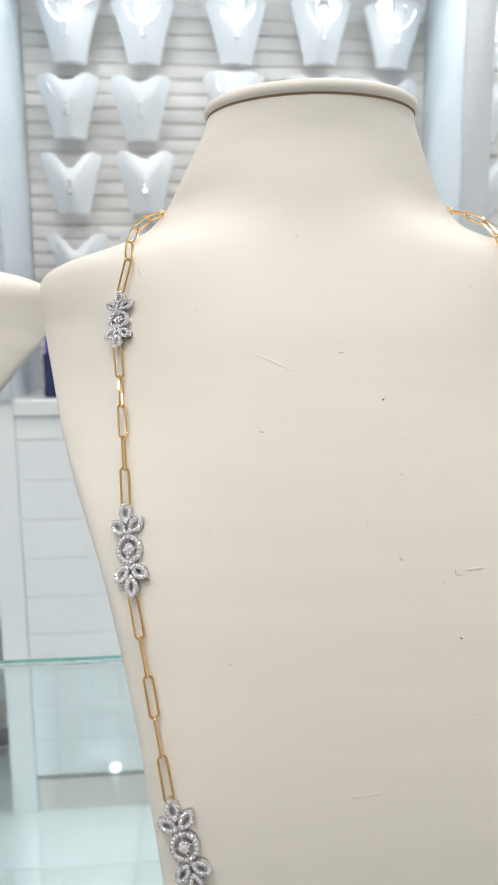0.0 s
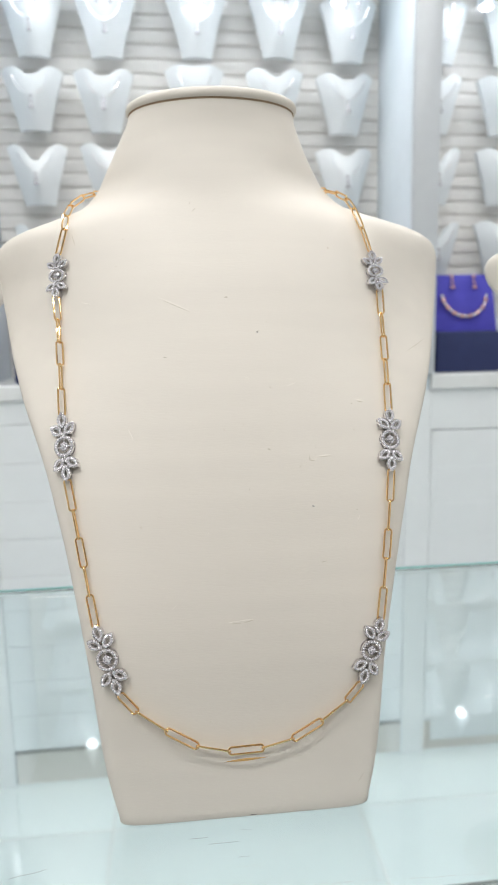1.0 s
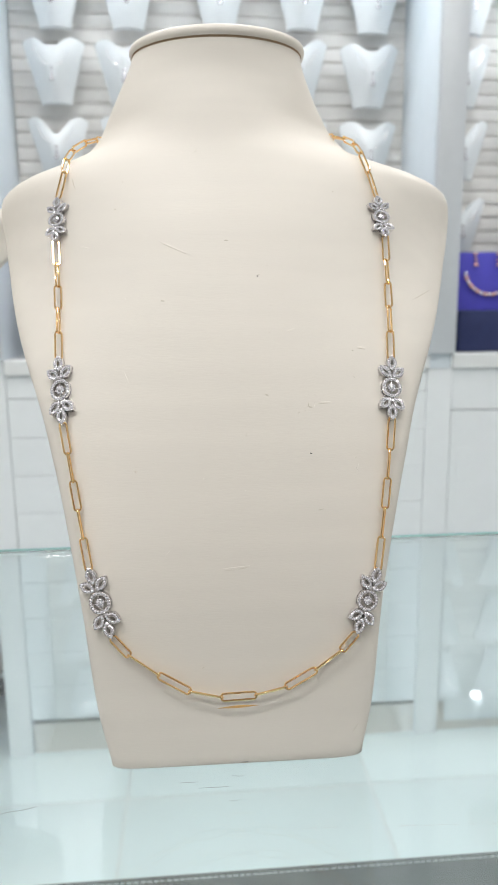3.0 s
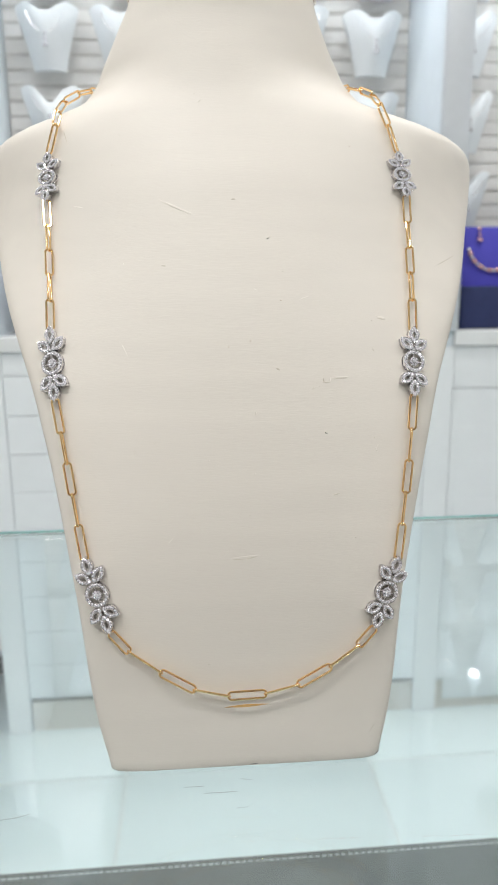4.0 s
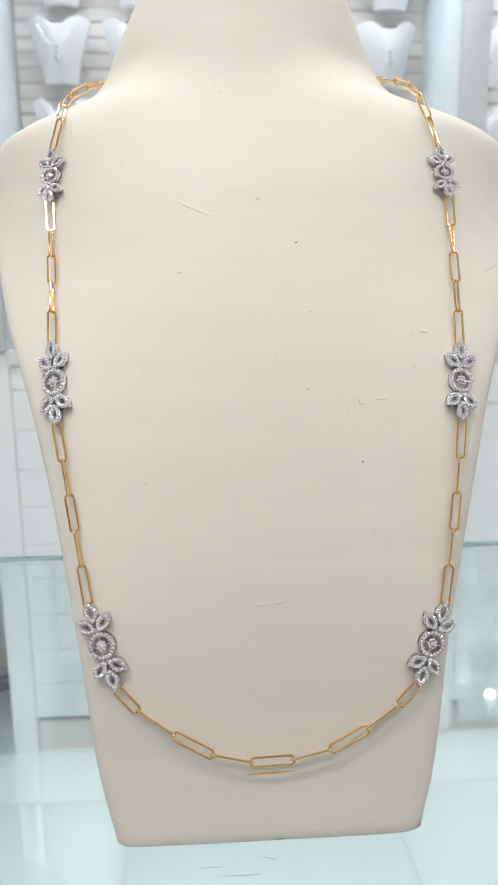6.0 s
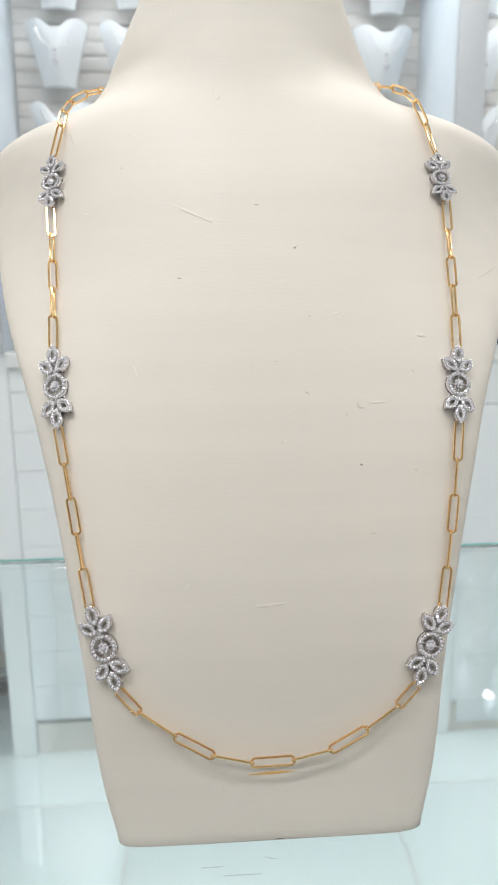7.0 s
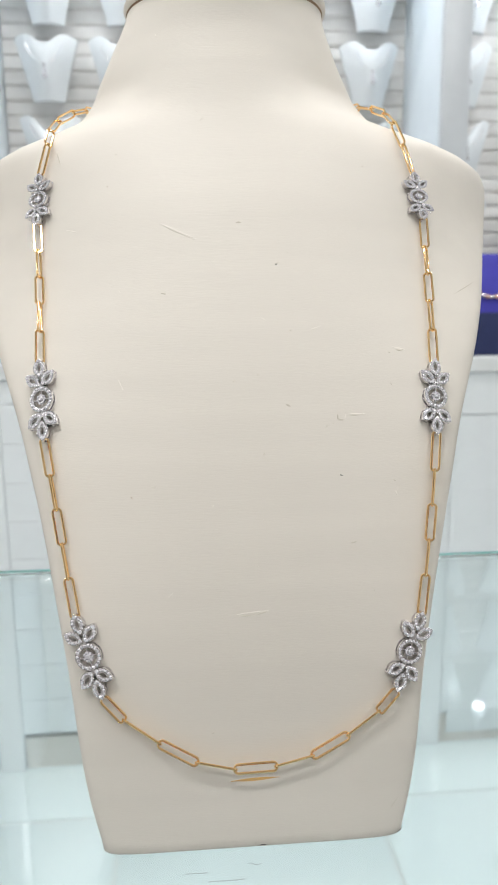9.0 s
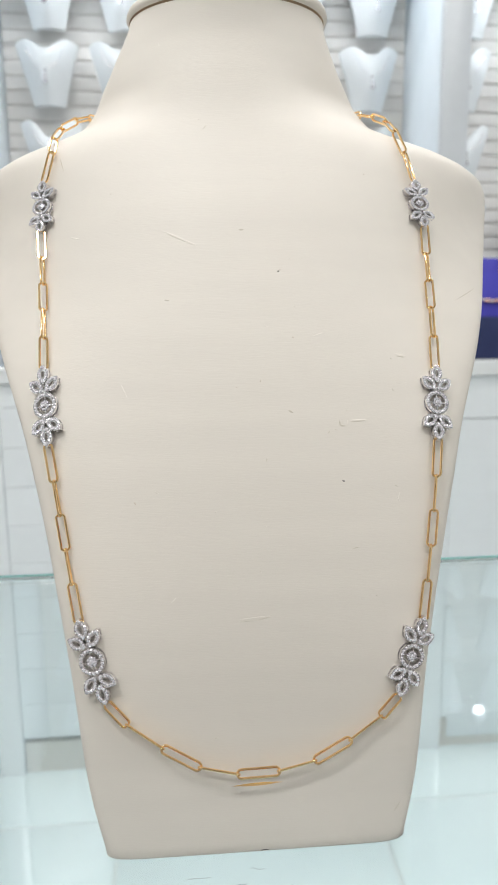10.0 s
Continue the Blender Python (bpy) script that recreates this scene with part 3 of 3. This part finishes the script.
def link_mesh():
    bm = bmesh.new()
    r, half = 0.00127, PITCH / 2 + WIRE * 0.9
    pts = []
    for k in range(13):
        a = math.pi * k / 12
        pts.append((r * math.cos(a), 0, half - r + r * math.sin(a)))
    for k in range(13):
        a = math.pi + math.pi * k / 12
        pts.append((r * math.cos(a), 0, -half + r + r * math.sin(a)))
    ring = []
    n = len(pts)
    for i, p in enumerate(pts):
        a, b3 = Vector(pts[i - 1]), Vector(pts[(i + 1) % n])
        d = (b3 - a).normalized()
        s = d.cross(Vector((0, 1, 0))).normalized()
        ring.append([bm.verts.new(Vector(p) + (s * math.copysign(abs(math.cos(k)) ** 0.7, math.cos(k)) + Vector((0, 1, 0)) * math.copysign(abs(math.sin(k)) ** 0.7, math.sin(k))) * WIRE) for k in (2 * math.pi * (j + 0.5) / 8 for j in range(8))])
    for i in range(n):
        a, c = ring[i], ring[(i + 1) % n]
        for j in range(8):
            bm.faces.new((a[j], a[(j + 1) % 8], c[(j + 1) % 8], c[j]))
    bmesh.ops.recalc_face_normals(bm, faces=bm.faces)
    return mesh_of(bm, M_GOLD)


def wall_of(bm, outer, inner, d0, d1):
    """A raised frame between two outlines in the x-z plane."""
    n = len(outer)
    rows = [[bm.verts.new((x, y, z)) for x, z in pts] for pts, y in ((outer, d1), (outer, d0), (inner, d0), (inner, d1))]
    for a, b4 in zip(rows, rows[1:] + rows[:1]):
        for j in range(n):
            k = (j + 1) % n
            bm.faces.new((a[j], a[k], b4[k], b4[j]))
    bmesh.ops.recalc_face_normals(bm, faces=bm.faces)


def marquise(length, width, n=28):
    pts = []
    for k in range(n):
        a = 2 * math.pi * k / n
        z = math.cos(a)
        x = math.sin(a)
        pts.append((x * abs(x) ** 0.55 * width / 2, z * length / 2 * (0.86 + 0.14 * abs(z) ** 3)))
    return pts


def gallery(bm, outer, inner, posts):
    """An upper frame, a lower rail and small posts between them, so that light shows through the side."""
    wall_of(bm, outer, inner, -0.0011, -0.0003)
    slim = [(x * 0.86, z * 0.86) for x, z in outer]
    wall_of(bm, outer, slim, 0.0006, 0.0011)
    wall_of(bm, [(x * 1.16, z * 1.16) for x, z in inner], inner, -0.0004, 0.0012)
    for k in range(posts):
        x, z = outer[k * len(outer) // posts]
        box(bm, x * 0.93 - 0.00018, x * 0.93 + 0.00018, -0.0004, 0.0007, z * 0.93 - 0.00018, z * 0.93 + 0.00018)


def leaf_mesh(length, width, stones):
    bm = bmesh.new()
    gallery(bm, marquise(length, width), marquise(length * 0.40, width * 0.26), 7)
    mid = marquise(length * 0.76, width * 0.68, stones)
    for x, z in mid:
        gem(bm, x, -0.00118, z, 0.00048, 1, 20)
        bmesh.ops.create_icosphere(bm, subdivisions=1, radius=0.00015, matrix=Matrix.Translation((x * 1.36, -0.0012, z * 1.22)))
    return mesh_of(bm, [M_SILVER, M_STONE], False)


def circle(r, n=32):
    return [(r * math.sin(2 * math.pi * k / n), r * math.cos(2 * math.pi * k / n)) for k in range(n)]


def ring_mesh():
    bm = bmesh.new()
    gallery(bm, circle(0.0041), circle(0.0027), 10)
    for x, z in circle(0.00340, 19):
        gem(bm, x, -0.00118, z, 0.00052, 1, 16)
    for a in range(4):
        made = bmesh.ops.create_cube(bm, size=1.0)
        bmesh.ops.transform(bm, matrix=pose(0, 0, 0, 0, 90 * a, 0) @ Matrix.Translation((0.0021, 0, 0)) @ Matrix.Diagonal((0.0018, 0.0012, 0.00035, 1)), verts=made["verts"])
    for z in (0.0046, -0.0046):
        box(bm, -0.0006, 0.0006, -0.0005, 0.0006, z - 0.0009, z + 0.0009)
    return mesh_of(bm, [M_SILVER, M_STONE], False)


def centre_mesh():
    bm = bmesh.new()
    wall_of(bm, circle(0.00165, 20), circle(0.0010, 20), -0.0008, 0.0010)
    for x, z in circle(0.00115, 7):
        gem(bm, x, -0.00115, z, 0.00052, 1, 16)
    gem(bm, 0, -0.0014, 0, 0.00085, 1, 6)
    return mesh_of(bm, [M_SILVER, M_STONE], False)


LINK, LEAF, SIDE_LEAF, RING, CENTRE = link_mesh(), leaf_mesh(0.0064, 0.0042, 14), leaf_mesh(0.0063, 0.0041, 14), ring_mesh(), centre_mesh()
necklace = thing("necklace", BUST, "yellow gold paperclip chain with six diamond floral stations", "necklace")


def station(p, q, n):
    """Three leaves, a ring round a cluster, and three leaves, from p up to q."""
    m = aligned(p, q, n)
    s = (q - p).length / 0.0262
    body = part("floral_station", RING, None, necklace, "white gold station set with small diamonds", m @ Matrix.Diagonal((1, 1, s, 1)))
    part("centre_stone", CENTRE, None, body)
    for up in (1, -1):
        part("leaf", LEAF, None, body, m=pose(0, -0.0002, 0.0100 * up))
        for sx in (1, -1):
            part("leaf", SIDE_LEAF, None, body, m=pose(0.0027 * sx, 0, 0.0064 * up, 0, (50 if up > 0 else 130) * sx, 0))


def link(p, q, n, turn):
    m = aligned(p, q, n) @ pose(0, 0, 0, 0, 0, turn) @ Matrix.Diagonal((1, 1, (q - p).length / PITCH, 1))
    part("link", LINK, None, necklace, m=m)


LIFT = 0.0019
ENDS = {"L": ((-.0650, .2140), (-.0668, .1950), (-.0646, .1490), (-.0623, .1240), (-.0526, .0740), (-.0446, .0489)),
        "R": ((.0680, .2130), (.0698, .1957), (.0648, .1478), (.0624, .1242), (.0542, .0712), (.0456, .0471))}
OVER = {"L": ((-.0628, .0720, .2245), (-.0635, .0810, .2315), (-.0630, .0910, .2375), (-.0590, .1000, .2428), (-.0550, .1105, .2450), (-.0500, .1205, .2472), (-.0465, .1300, .2480), (-.0430, .1390, .2485)),
        "R": ((.0665, .0730, .2228), (.0642, .0790, .2318), (.0630, .0890, .2378), (.0595, .0985, .2420), (.0555, .1085, .2447), (.0510, .1190, .2468), (.0440, .1290, .2478), (.0350, .1410, .2485))}
LOW = ((-.0388, .0422), (-.0283, .0345), (-.0172, .0279), (-.0054, .0252), (.0072, .0255), (.0188, .0280), (.0300, .0340), (.0400, .0410))
for side in "LR":
    e = ENDS[side]
    for k in (0, 2, 4):
        (p, n1), (q, n2) = skin(*e[k + 1], 0.0016), skin(*e[k], 0.0016)
        station(p, q, (n1 + n2 + Vector((0, -1.0, 0.0))).normalized())
    for a, b5 in ((e[1], e[2]), (e[3], e[4])):
        for k in range(5):
            at = lambda s: skin(a[0] + (b5[0] - a[0]) * s, a[1] + (b5[1] - a[1]) * s, LIFT)
            (p, n1), (q, n2) = at(k / 5 - (0.015 if k == 0 else 0)), at((k + 1) / 5 + (0.02 if k == 4 else 0))
            link(q, p, Vector((-p.x * 3.5, -1, (0.165 - p.z) * 4)).normalized(), (rng.uniform(-14, 14) if k % 2 == 0 else (66 if a[1] > 0.15 else 85) + rng.uniform(-6, 6)))
    prev, nrm = skin(*e[0], LIFT)
    for k, (u, v, h) in enumerate(OVER[side]):
        if abs(u) < HALF(h) * 0.985 and v < 0.118:
            v = min(v, face(u, h) - 0.0005)
        q = Vector((u - LEAN(h), v - 0.001, h + 0.001))
        up = Vector((0, -0.6, 0.8)) if k > 1 else nrm
        link(prev, q, up, 10 if k % 2 == 0 else 82)
        prev = q
low = [ENDS["L"][5], *LOW, ENDS["R"][5]]
for k, (a, b6) in enumerate(zip(low, low[1:])):
    (p, n1), (q, n2) = (skin(*e2, LIFT + 0.0012 * max(0.0, 1 - abs(e2[0]) / 0.042)) for e2 in (a, b6))
    link(p, q, Vector((-p.x * 3.5, -1, (0.165 - p.z) * 4)).normalized(), rng.uniform(-8, 8) if k % 2 == 0 else 84)
ends = [Vector((s * u - LEAN(h), v, h)) for s, u, v, h in ((-1, .043, .139, .2485), (-1, .0315, .1415, .249), (-1, .019, .1425, .2495), (-1, .0065, .143, .25), (1, .006, .143, .25), (1, .0185, .1425, .2495), (1, .035, .141, .2485))]
for k, (p, q) in enumerate(zip(ends, ends[1:])):
    link(p, q, Vector((0, 1, 0.2)), 10 if k % 2 else 80)
